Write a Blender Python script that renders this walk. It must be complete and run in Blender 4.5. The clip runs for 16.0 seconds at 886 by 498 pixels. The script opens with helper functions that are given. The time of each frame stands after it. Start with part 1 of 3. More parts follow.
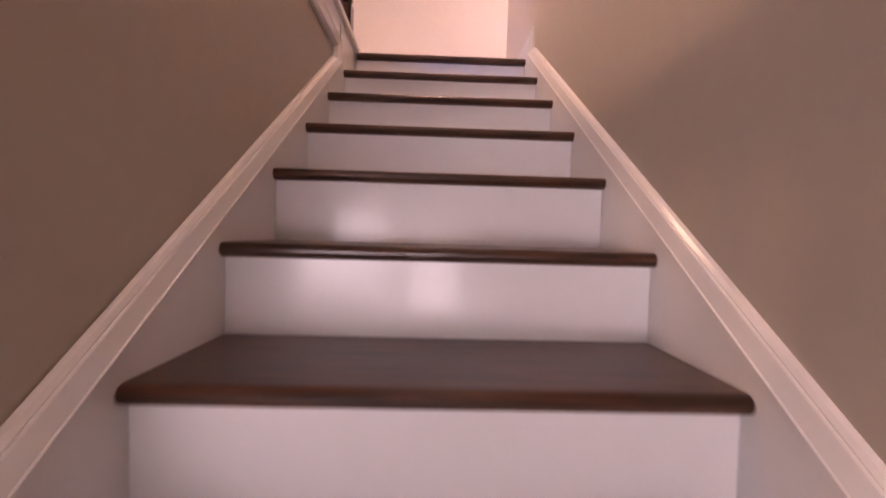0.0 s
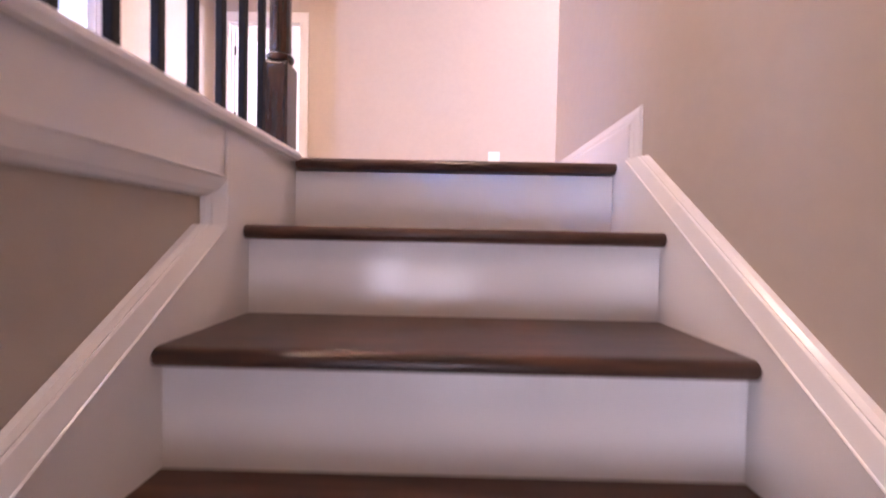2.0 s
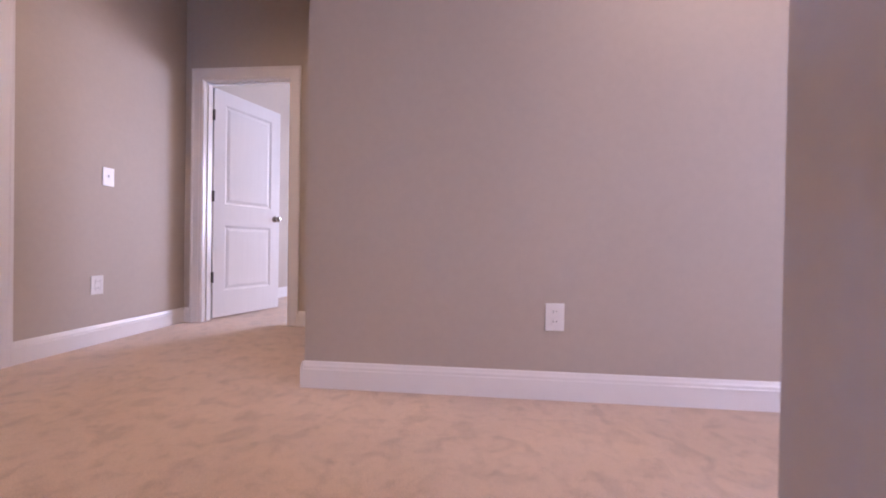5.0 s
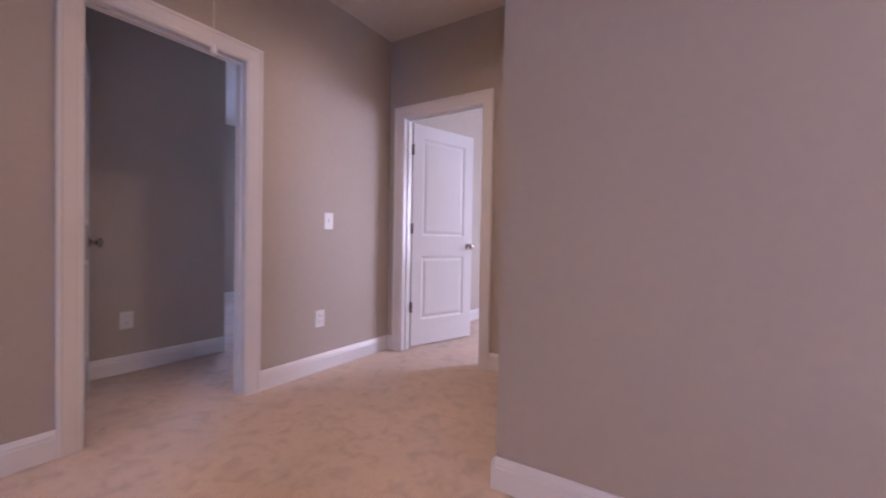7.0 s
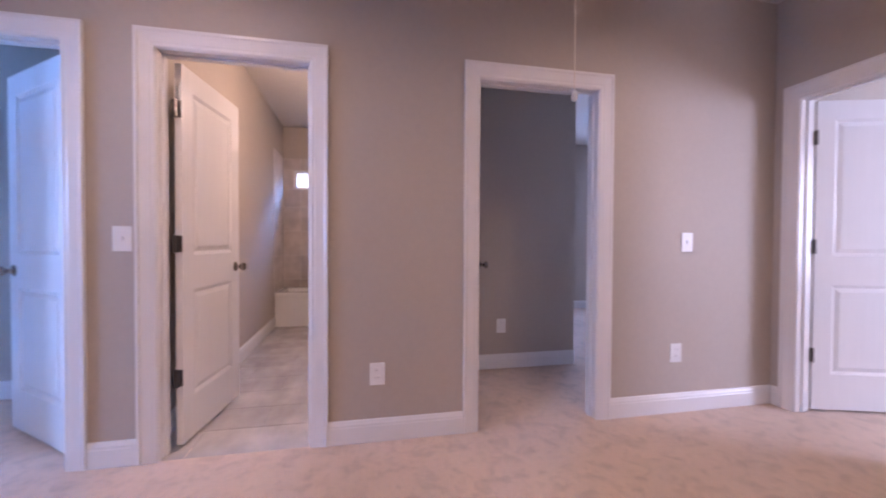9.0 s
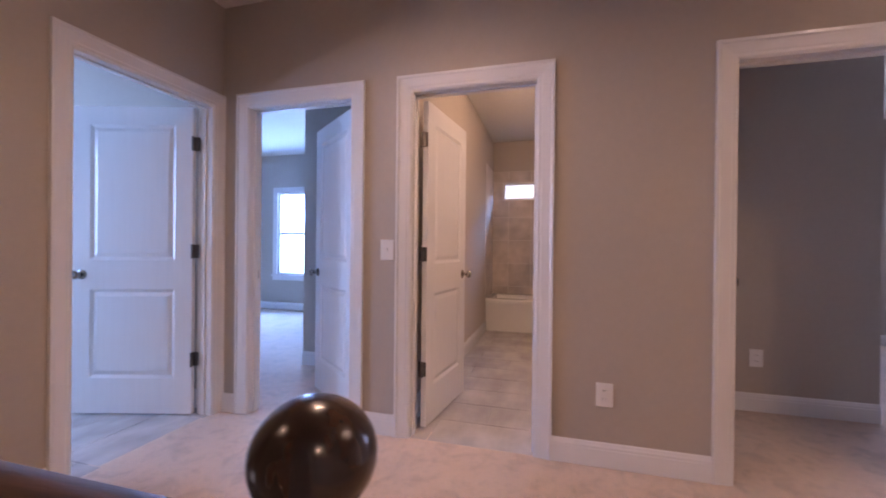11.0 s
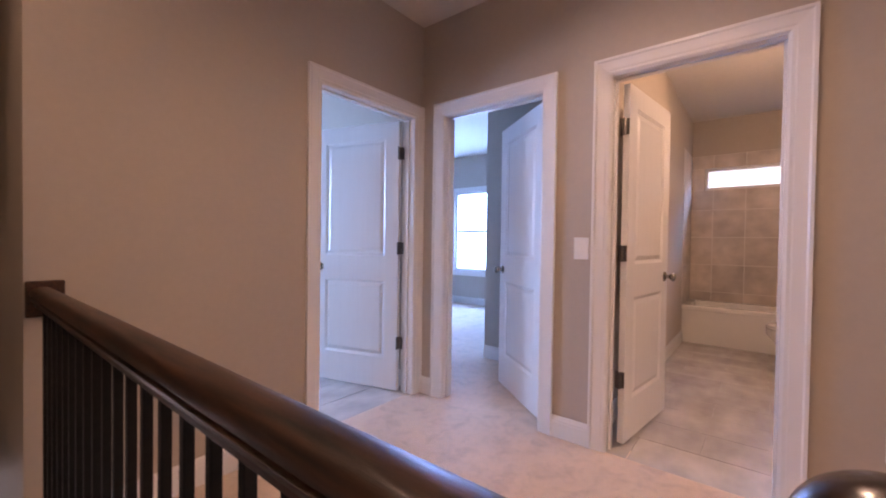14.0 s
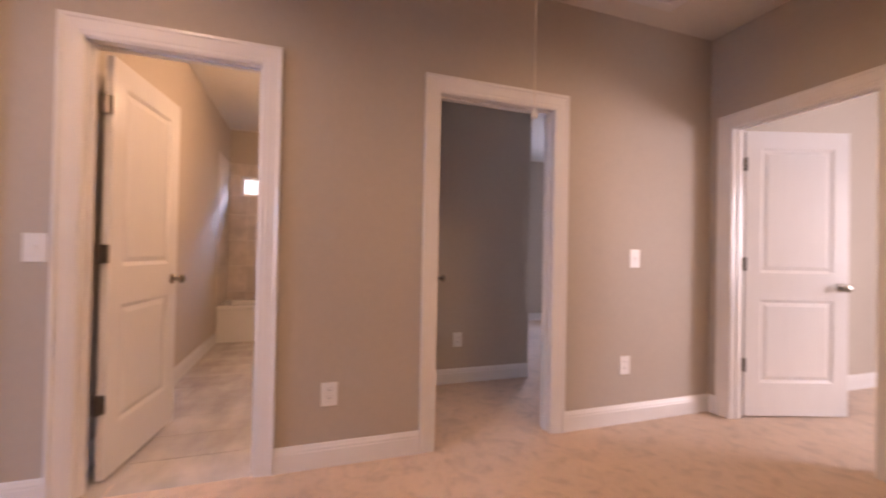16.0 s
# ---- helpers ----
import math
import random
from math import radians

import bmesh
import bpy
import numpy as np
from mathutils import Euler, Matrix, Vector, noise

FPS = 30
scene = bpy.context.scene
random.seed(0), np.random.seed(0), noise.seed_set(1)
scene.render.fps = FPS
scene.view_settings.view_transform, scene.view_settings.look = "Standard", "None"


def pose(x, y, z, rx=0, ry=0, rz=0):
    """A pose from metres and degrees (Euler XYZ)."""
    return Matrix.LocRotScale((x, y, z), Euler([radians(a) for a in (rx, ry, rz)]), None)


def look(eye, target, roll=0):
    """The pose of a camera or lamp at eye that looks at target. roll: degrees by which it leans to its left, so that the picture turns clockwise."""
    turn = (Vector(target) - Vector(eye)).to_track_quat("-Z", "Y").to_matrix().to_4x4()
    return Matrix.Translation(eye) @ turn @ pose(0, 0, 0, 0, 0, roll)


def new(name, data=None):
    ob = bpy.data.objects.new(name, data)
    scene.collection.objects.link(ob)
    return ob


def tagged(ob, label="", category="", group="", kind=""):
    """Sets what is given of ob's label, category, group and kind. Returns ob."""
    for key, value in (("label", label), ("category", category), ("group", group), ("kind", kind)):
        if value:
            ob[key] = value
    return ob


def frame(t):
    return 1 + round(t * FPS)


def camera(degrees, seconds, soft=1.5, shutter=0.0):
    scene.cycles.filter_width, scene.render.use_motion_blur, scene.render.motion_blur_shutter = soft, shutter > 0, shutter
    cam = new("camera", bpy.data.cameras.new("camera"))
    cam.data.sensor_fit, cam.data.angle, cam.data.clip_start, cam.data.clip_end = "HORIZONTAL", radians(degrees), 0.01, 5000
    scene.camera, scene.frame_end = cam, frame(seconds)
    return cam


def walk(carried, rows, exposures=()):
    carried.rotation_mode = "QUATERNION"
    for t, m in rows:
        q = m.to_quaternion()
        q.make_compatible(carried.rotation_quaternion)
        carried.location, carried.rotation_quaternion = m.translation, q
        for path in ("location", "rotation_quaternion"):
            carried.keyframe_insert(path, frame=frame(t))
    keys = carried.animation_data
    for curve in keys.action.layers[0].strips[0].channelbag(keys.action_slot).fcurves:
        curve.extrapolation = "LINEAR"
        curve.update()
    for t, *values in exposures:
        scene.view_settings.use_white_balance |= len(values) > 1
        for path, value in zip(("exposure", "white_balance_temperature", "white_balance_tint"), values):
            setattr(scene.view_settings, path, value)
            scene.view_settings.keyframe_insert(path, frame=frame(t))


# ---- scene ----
cam = camera(96.1, 16.0, soft=1.8, shutter=0.4)
PATH = [
    (0, (0.403, -2.060, -0.909), (0.457, -0.062, -0.982), 1.6),
    (0.5, (0.412, -1.805, -0.733), (0.452, 0.193, -0.800), 1.4),
    (1, (0.403, -1.554, -0.552), (0.420, 0.445, -0.616), 1.4),
    (1.5, (0.399, -1.307, -0.376), (0.401, 0.691, -0.434), 1.3),
    (2, (0.409, -1.070, -0.209), (0.387, 0.929, -0.259), 1.2),
    (2.5, (0.424, -0.862, -0.036), (0.376, 1.136, -0.056), 1.1),
    (3, (0.439, -0.645, 0.121), (0.384, 1.354, 0.103), 1.1),
    (3.5, (0.446, -0.398, 0.335), (0.366, 1.600, 0.312), 1.2),
    (3.7, (0.444, -0.303, 0.405), (0.372, 1.696, 0.379), 1.1),
    (4.8, (0.405, -0.03, 0.655), (0.25, 1.96, 0.64), 1.0),
    (5.8, (0.376, 0.231, 0.754), (-0.068, 2.181, 0.745), 0.8),
    (6, (0.364, 0.279, 0.775), (-0.175, 2.205, 0.774), 0.9),
    (6.5, (0.313, 0.336, 0.89), (-0.474, 2.174, 0.857), 1.0),
    (7, (0.21, 0.403, 0.965), (-0.855, 2.095, 0.932), 1.0),
    (7.5, (0.167, 0.42, 1.015), (-1.206, 1.873, 0.984), 0.7),
    (8, (0.124, 0.401, 1.063), (-1.54, 1.511, 1.024), 0.4),
    (8.5, (0.114, 0.396, 1.075), (-1.745, 1.131, 1.041), 0.3),
    (9, (0.105, 0.374, 1.105), (-1.852, 0.789, 1.069), 0.3),
    (9.5, (0.097, 0.325, 1.118), (-1.899, 0.45, 1.084), 0.3),
    (9.7, (0.096, 0.314, 1.11), (-1.904, 0.332, 1.084), 0.3),
    (11.8, (0.129, 0.13, 1.148), (-1.671, -0.741, 1.12), 0.5),
    (12, (0.141, 0.109, 1.151), (-1.611, -0.856, 1.116), 0.4),
    (12.5, (0.157, 0.079, 1.142), (-1.472, -1.082, 1.107), 0.5),
    (13, (0.161, 0.071, 1.14), (-1.396, -1.184, 1.102), 0.6),
    (13.5, (0.158, 0.057, 1.13), (-1.379, -1.223, 1.099), 0.7),
    (14, (0.136, 0.047, 1.134), (-1.425, -1.202, 1.102), 0.8),
    (14.5, (0.088, 0.083, 1.138), (-1.673, -0.864, 1.12), 1.1),
    (15, (0.045, 0.19, 1.139), (-1.907, -0.249, 1.134), 1.2),
    (15.5, (0.043, 0.283, 1.135), (-1.954, 0.388, 1.142), 1.2),
    (16, (0.055, 0.362, 1.119), (-1.841, 0.998, 1.142), 1.1),
]
walk(cam, [(t, look(eye, target, roll)) for t, eye, target, roll in PATH],
     exposures=[(0, 1.25, 8500, 31), (1.0, 1.5, 8000, 29), (1.5, 1.55, 7300, 25), (2.5, 1.25, 6300, 18), (3.2, 0.65, 6300, 17), (3.7, 0.2, 6300, 17), (5.8, -0.1, 6200, 18), (7, -0.35, 6200, 19), (8, -0.1, 6000, 19),
                (9.5, 0.05, 5900, 18), (12, -0.5, 7600, 20), (13.5, -0.12, 7600, 19), (14.5, -0.18, 7700, 19), (15, -0.5, 7300, 20), (15.5, -0.45, 8400, 22), (16, 0.0, 8900, 19)])

# ---- world, lights, exposure ----
world = bpy.data.worlds.new("sky")
scene.world = world
world.use_nodes = True
wn = world.node_tree
bg = wn.nodes["Background"]
sky = wn.nodes.new("ShaderNodeTexSky")
sky.sky_type, sky.sun_disc = "NISHITA", False
sky.sun_elevation, sky.sun_rotation = radians(42), radians(150)
wn.links.new(sky.outputs["Color"], bg.inputs["Color"])
bg.inputs["Strength"].default_value = 0.15
sun = new("sun", bpy.data.lights.new("sun", "SUN"))
sun.data.energy, sun.data.angle, sun.data.color = 2.5, radians(0.5), (1, 0.95, 0.87)
sun.matrix_basis = look((4, -7, 8), (0, 0, 0))


def window_light(name, m, w, h, power, color=(0.62, 0.78, 1.0)):
    d = bpy.data.lights.new(name, "AREA")
    d.shape, d.size, d.size_y, d.energy, d.color = "RECTANGLE", w, h, power, color
    ob = new(name, d)
    ob.matrix_basis = m
    return ob


def bulb(name, x, y, z, power, r=0.09, color=(1.0, 0.72, 0.5)):
    d = bpy.data.lights.new(name, "POINT")
    d.energy, d.shadow_soft_size, d.color = power, r, color
    ob = new(name, d)
    ob.location = (x, y, z)
    return ob


WARM = (1.0, 0.70, 0.545)
BLUE = (0.24, 0.46, 1.0)


def downlight(name, x, y, power, z=2.735, deg=165):
    d = bpy.data.lights.new(name, "SPOT")
    d.energy, d.color, d.shadow_soft_size = power, WARM, 0.05
    d.spot_size, d.spot_blend = radians(deg), 1.0
    ob = new(name, d)
    ob.location = (x, y, z - 0.012)
    return ob


# The last entry, over the stairs, is an added fill; no real downlight hangs there.
CANS = [(-1.15, -0.42, 84), (-0.99, 1.94, 76), (1.45, 1.45, 55), (0.42, -1.5, 30)]
for x, y, p in CANS:
    downlight("can_lamp", x, y, p)
# Unseen lamp below, added to warm and brighten the stairs.
downlight("foyer_lamp", 0.42, -4.6, 14, -0.352, 150)
bulb("bath_bulb", -3.4, 0.60, 2.25, 44, 0.08, WARM)
window_light("daylight_bedroom", look((-6.2, -4.085, 1.35), (-3, -4.085, 1.35)), 1.1, 1.6, 400, (0.17, 0.38, 1.0))
window_light("daylight_bath", look((-6.9, 0.75, 2.62), (-5.0, -0.68, 1.55)), 1.0, 0.4, 150, BLUE)
window_light("daylight_laundry", look((-0.85, -4.50, 1.5), (-1.6, -2.5, 1.0)), 0.9, 1.3, 105, BLUE)
window_light("daylight_study", look((-6.2, 4.87, 1.36), (-3, 4.87, 1.36)), 1.1, 1.6, 115, (0.42, 0.55, 1.0))
window_light("daylight_north", look((1.2, 6.66, 1.5), (-1.2, 4.2, 0.8)), 1.3, 1.4, 170, (0.72, 0.74, 1.0))
window_light("daylight_loft", look((3.62, -0.9, 1.45), (-2.1, 2.6, 1.3)), 1.0, 1.1, 66, (0.74, 0.72, 1.0))
window_light("daylight_foyer", look((-1.8, -6.96, -1.2), (-1.8, -2.5, -1.2)), 3.0, 1.4, 32, (0.70, 0.73, 1.0))
window_light("daylight_foyer", look((0.42, -7.3, -1.75), (0.42, -2.5, -1.1)), 0.85, 1.4, 11, (0.75, 0.75, 1.0))

# ---- materials ----


def mat(name, color, rough=0.5, metal=0.0, scale=8.0, vary=0.08, bump=0.0, bscale=120.0, stretch=(1, 1, 1), coat=0.0, dist=0.002, big=0.0, bigscale=1.2, tint=None, rnd=0.0):
    m = bpy.data.materials.new(name)
    m.use_nodes = True
    nt = m.node_tree
    n, l = nt.nodes, nt.links
    b = n["Principled BSDF"]
    b.inputs["Roughness"].default_value = rough
    b.inputs["Metallic"].default_value = metal
    b.inputs["Coat Weight"].default_value = coat
    b.inputs["Coat Roughness"].default_value = 0.12
    geo = n.new("ShaderNodeNewGeometry")
    mp = n.new("ShaderNodeMapping")
    mp.inputs["Scale"].default_value = stretch
    l.new(geo.outputs["Position"], mp.inputs["Vector"])
    t1 = n.new("ShaderNodeTexNoise")
    t1.inputs["Scale"].default_value, t1.inputs["Detail"].default_value = scale, 6
    l.new(mp.outputs["Vector"], t1.inputs["Vector"])
    ramp = n.new("ShaderNodeValToRGB")
    ramp.color_ramp.elements[0].position, ramp.color_ramp.elements[1].position = 0.3, 0.7
    dark = [c * (1 - vary) for c in color]
    lite = [min(1, c * (1 + vary)) for c in color] if tint is None else tint
    ramp.color_ramp.elements[0].color = (*dark, 1)
    ramp.color_ramp.elements[1].color = (*lite, 1)
    l.new(t1.outputs["Fac"], ramp.inputs["Fac"])
    out = ramp.outputs["Color"]
    if big:
        t2 = n.new("ShaderNodeTexNoise")
        t2.inputs["Scale"].default_value, t2.inputs["Detail"].default_value = bigscale, 3
        l.new(geo.outputs["Position"], t2.inputs["Vector"])
        mr = n.new("ShaderNodeMapRange")
        mr.inputs["From Min"].default_value, mr.inputs["From Max"].default_value = 0.35, 0.65
        mr.inputs["To Min"].default_value, mr.inputs["To Max"].default_value = 1 - big, 1 + big * 0.4
        l.new(t2.outputs["Fac"], mr.inputs["Value"])
        mx = n.new("ShaderNodeVectorMath")
        mx.operation = "SCALE"
        l.new(out, mx.inputs[0])
        l.new(mr.outputs["Result"], mx.inputs["Scale"])
        out = mx.outputs["Vector"]
    if rnd:
        oi = n.new("ShaderNodeObjectInfo")
        mr2 = n.new("ShaderNodeMapRange")
        mr2.inputs["To Min"].default_value, mr2.inputs["To Max"].default_value = 1 - rnd, 1 + rnd
        l.new(oi.outputs["Random"], mr2.inputs["Value"])
        mx2 = n.new("ShaderNodeVectorMath")
        mx2.operation = "SCALE"
        l.new(out, mx2.inputs[0])
        l.new(mr2.outputs["Result"], mx2.inputs["Scale"])
        out = mx2.outputs["Vector"]
    l.new(out, b.inputs["Base Color"])
    if bump:
        t3 = n.new("ShaderNodeTexNoise")
        t3.inputs["Scale"].default_value, t3.inputs["Detail"].default_value = bscale, 4
        l.new(mp.outputs["Vector"], t3.inputs["Vector"])
        bp = n.new("ShaderNodeBump")
        bp.inputs["Strength"].default_value, bp.inputs["Distance"].default_value = bump, dist
        l.new(t3.outputs["Fac"], bp.inputs["Height"])
        l.new(bp.outputs["Normal"], b.inputs["Normal"])
    return m


PAINT = mat("greige_wall_paint", (0.477, 0.419, 0.358), 0.62, scale=30, vary=0.02, bump=0.12, bscale=260, dist=0.001, big=0.03, bigscale=0.9)
CEIL = mat("ceiling_paint", (0.66, 0.62, 0.57), 0.9, scale=20, vary=0.02, bump=0.15, bscale=180, dist=0.002)
TRIM = mat("white_trim_paint", (0.80, 0.785, 0.78), 0.26, scale=14, vary=0.008, big=0.015, bigscale=3)
RISER = mat("white_riser_paint", (0.80, 0.785, 0.78), 0.15, scale=14, vary=0.01, bump=0.02, bscale=30, dist=0.0006, big=0.02, bigscale=3)
DOORW = mat("white_door_paint", (0.80, 0.79, 0.79), 0.2, scale=40, vary=0.015, bump=0.10, bscale=90, stretch=(1, 1, 0.06), dist=0.0006)
def carpet(name, color):
    """Cut pile: fine tufts, soft shading and darker foot marks."""
    m = bpy.data.materials.new(name)
    m.use_nodes = True
    n, l = m.node_tree.nodes, m.node_tree.links
    b = n["Principled BSDF"]
    b.inputs["Roughness"].default_value = 0.97
    b.inputs["Sheen Weight"].default_value = 0.25
    geo = n.new("ShaderNodeNewGeometry")

    def tex(scale, detail, distort=0.0):
        t = n.new("ShaderNodeTexNoise")
        t.inputs["Scale"].default_value, t.inputs["Detail"].default_value, t.inputs["Distortion"].default_value = scale, detail, distort
        l.new(geo.outputs["Position"], t.inputs["Vector"])
        return t.outputs["Fac"]

    def span(fac, a, b2, lo, hi):
        r = n.new("ShaderNodeMapRange")
        for key, v in zip(("From Min", "From Max", "To Min", "To Max"), (a, b2, lo, hi)):
            r.inputs[key].default_value = v
        l.new(fac, r.inputs["Value"])
        return r.outputs["Result"]

    def times(p, q):
        k = n.new("ShaderNodeMath")
        k.operation = "MULTIPLY"
        l.new(p, k.inputs[0])
        l.new(q, k.inputs[1])
        return k.outputs[0]

    tuft = tex(260, 3)
    f = times(span(tex(9.5, 6, 0.6), 0.33, 0.50, 0.86, 1.02), span(tuft, 0.3, 0.7, 0.80, 1.15))
    f = times(f, span(tex(24, 4, 0.4), 0.34, 0.48, 0.92, 1.0))
    f = times(f, span(tex(1.6, 3), 0.35, 0.65, 0.93, 1.05))
    sc = n.new("ShaderNodeVectorMath")
    sc.operation = "SCALE"
    sc.inputs[0].default_value = color
    l.new(f, sc.inputs["Scale"])
    l.new(sc.outputs["Vector"], b.inputs["Base Color"])
    bp = n.new("ShaderNodeBump")
    bp.inputs["Strength"].default_value, bp.inputs["Distance"].default_value = 0.8, 0.006
    l.new(tuft, bp.inputs["Height"])
    l.new(bp.outputs["Normal"], b.inputs["Normal"])
    return m


CARPET = carpet("beige_carpet", (0.70, 0.54, 0.43))
WOOD = mat("dark_stained_oak", (0.026, 0.010, 0.006), 0.30, scale=8, vary=0.5, bump=0.14, bscale=70, stretch=(0.6, 9, 9), coat=0.18, dist=0.0008, tint=(0.10, 0.036, 0.016), big=0.25, bigscale=6)
WOODY = mat("dark_stained_oak_rail", (0.014, 0.006, 0.004), 0.42, scale=6, vary=0.5, bump=0.25, bscale=60, stretch=(16, 1.1, 16), coat=0.1, dist=0.0012, tint=(0.085, 0.032, 0.014), big=0.3, bigscale=5)
WOODZ = mat("dark_stained_oak_post", (0.022, 0.010, 0.006), 0.24, scale=9, vary=0.4, bump=0.06, bscale=60, stretch=(9, 9, 0.6), coat=0.25, dist=0.0006, tint=(0.05, 0.021, 0.012))
IRON = mat("black_iron", (0.010, 0.009, 0.009), 0.65, 0.0, scale=60, vary=0.2, bump=0.1, bscale=200)
IRON.node_tree.nodes["Principled BSDF"].inputs["Specular IOR Level"].default_value = 0.2
NICKEL = mat("satin_nickel", (0.36, 0.33, 0.30), 0.26, 1.0, scale=80, vary=0.05)
BRONZE = mat("dark_nickel_hinge", (0.16, 0.145, 0.135), 0.38, 0.9, scale=80, vary=0.1)
PLASTIC = mat("white_plastic", (0.82, 0.81, 0.80), 0.3, scale=30, vary=0.01)
SLOT = mat("dark_slot", (0.05, 0.05, 0.05), 0.6, scale=30, vary=0.1)
MARBLE = mat("grey_marble_tile", (0.52, 0.485, 0.46), 0.26, scale=5.5, vary=0.14, big=0.12, bigscale=3, stretch=(0.7, 1.3, 1), rnd=0.07)
WTILE = mat("taupe_stone_tile", (0.60, 0.535, 0.49), 0.35, scale=2.6, vary=0.2, big=0.12, bigscale=6, stretch=(1, 1, 1.6), rnd=0.07)
FGROUT = mat("floor_grout", (0.47, 0.45, 0.43), 0.9, scale=40, vary=0.06)
GROUT = mat("grout", (0.74, 0.71, 0.68), 0.9, scale=40, vary=0.06)
ENAMEL = mat("white_enamel", (0.84, 0.83, 0.81), 0.15, scale=10, vary=0.01, coat=0.4)
CORD = mat("cotton_cord", (0.78, 0.72, 0.62), 0.9, scale=200, vary=0.1)
GROUND = mat("lawn", (0.07, 0.10, 0.04), 0.95, scale=1.5, vary=0.3, bump=0.4, bscale=20, dist=0.03)

GLASS = bpy.data.materials.new("window_glass")
GLASS.use_nodes = True
gb = GLASS.node_tree.nodes["Principled BSDF"]
gb.inputs["Transmission Weight"].default_value, gb.inputs["Roughness"].default_value, gb.inputs["IOR"].default_value = 1.0, 0.0, 1.02
DAY = bpy.data.materials.new("bright_sky_backdrop")
DAY.use_nodes = True
de = DAY.node_tree.nodes["Principled BSDF"]
de.inputs["Base Color"].default_value = (0.7, 0.8, 1, 1)
de.inputs["Emission Color"].default_value = (1.0, 0.90, 0.93, 1)
de.inputs["Emission Strength"].default_value = 1.6
LAMPG = bpy.data.materials.new("lit_opal_glass")
LAMPG.use_nodes = True
lg = LAMPG.node_tree.nodes["Principled BSDF"]
lg.inputs["Emission Color"].default_value = (1.0, 0.78, 0.55, 1)
lg.inputs["Emission Strength"].default_value = 6

# ---- mesh helpers ----


def box(bm, a, b, bevel=0.0):
    v = bmesh.ops.create_cube(bm, size=1.0)["verts"]
    bmesh.ops.scale(bm, vec=[max(1e-5, abs(q - p)) for p, q in zip(a, b)], verts=v)
    bmesh.ops.translate(bm, vec=[(p + q) / 2 for p, q in zip(a, b)], verts=v)
    if bevel:
        es = list({e for p in v for e in p.link_edges})
        bmesh.ops.bevel(bm, geom=es, offset=bevel, segments=2, affect="EDGES", profile=0.5)
    return bm


def boxed(a, b, bevel=0.0):
    return box(bmesh.new(), a, b, bevel)


def lathe(profile, segs=28):
    """A turned body about z from (radius, height) pairs."""
    bm = bmesh.new()
    rings = []
    for r, z in profile:
        rings.append([bm.verts.new((max(r, 1e-4) * math.cos(2 * math.pi * i / segs), max(r, 1e-4) * math.sin(2 * math.pi * i / segs), z)) for i in range(segs)])
    for p, q in zip(rings, rings[1:]):
        for i in range(segs):
            f = bm.faces.new((p[i], p[(i + 1) % segs], q[(i + 1) % segs], q[i]))
            f.smooth = True
    bm.faces.new(rings[0][::-1])
    bm.faces.new(rings[-1])
    return bm


def sweep(profile, path, side, smooth=False):
    """Extrudes a closed 2D profile (out, up) along straight path points; side(p) gives the two axes."""
    bm = bmesh.new()
    rings = []
    for p in path:
        u, v = side
        rings.append([bm.verts.new(Vector(p) + Vector(u) * a + Vector(v) * b) for a, b in profile])
    k = len(profile)
    for p, q in zip(rings, rings[1:]):
        for i in range(k):
            f = bm.faces.new((p[i], p[(i + 1) % k], q[(i + 1) % k], q[i]))
            f.smooth = smooth
    bm.faces.new(rings[0][::-1])
    bm.faces.new(rings[-1])
    bmesh.ops.recalc_face_normals(bm, faces=bm.faces[:])
    return bm


def mesh_of(name, bm, material):
    me = bpy.data.meshes.new(name)
    bmesh.ops.recalc_face_normals(bm, faces=bm.faces[:])
    bm.to_mesh(me)
    bm.free()
    me.materials.append(material)
    return me


def part(name, bm, material, parent=None, label="", m=None):
    ob = new(name, mesh_of(name, bm, material))
    if parent is not None:
        ob.parent = parent
    if m is not None:
        ob.matrix_basis = m
    if label:
        ob["label"] = label
    return ob


def empty(name, m=None):
    ob = new(name)
    if m is not None:
        ob.matrix_basis = m
    return ob


def structure(name, bm, material, label, category):
    return tagged(part(name, bm, material), label, category, kind="structure")


def holed(axis, c0, c1, a0, a1, z0, z1, holes):
    """A wall between c0 and c1 across, a0 to a1 along and z0 to z1, with openings (a0, a1, z0, z1)."""
    bm = bmesh.new()
    av = sorted({a0, a1, *(h[0] for h in holes), *(h[1] for h in holes)})
    for p, q in zip(av, av[1:]):
        cuts = sorted((h[2], h[3]) for h in holes if h[0] < (p + q) / 2 < h[1])
        low = z0
        for u, w in cuts + [(z1, z1)]:
            if u > low + 1e-4:
                if axis == "x":
                    box(bm, (c0, p, low), (c1, q, u))
                else:
                    box(bm, (p, c0, low), (q, c1, u))
            low = w
    bmesh.ops.remove_doubles(bm, verts=bm.verts[:], dist=1e-5)
    return bm


# ---- plan ----
H = 2.745
WX, WX2 = -2.118, -2.233          # west hall wall
NY, NY2 = 3.180, 3.295            # north hall wall
SY, SY2 = -1.968, -2.083          # south hall wall
BX, BY = -0.432, 1.845            # corner of the projecting block
EX, EY = 0.873, 0.69              # stair wall and its free end
OH = 2.045                        # opening height
J = 0.02                          # jamb board
OUT = -5.98                       # inner face of the west outside wall
DOORS_W = dict(A=(-1.752, -1.004), B=(-0.596, 0.117), C=(1.063, 1.824))
ND = (-1.956, -1.198)
LD = (-2.028, -1.237)


def hole(o):
    return (o[0] - J, o[1] + J, -0.01, OH + J)


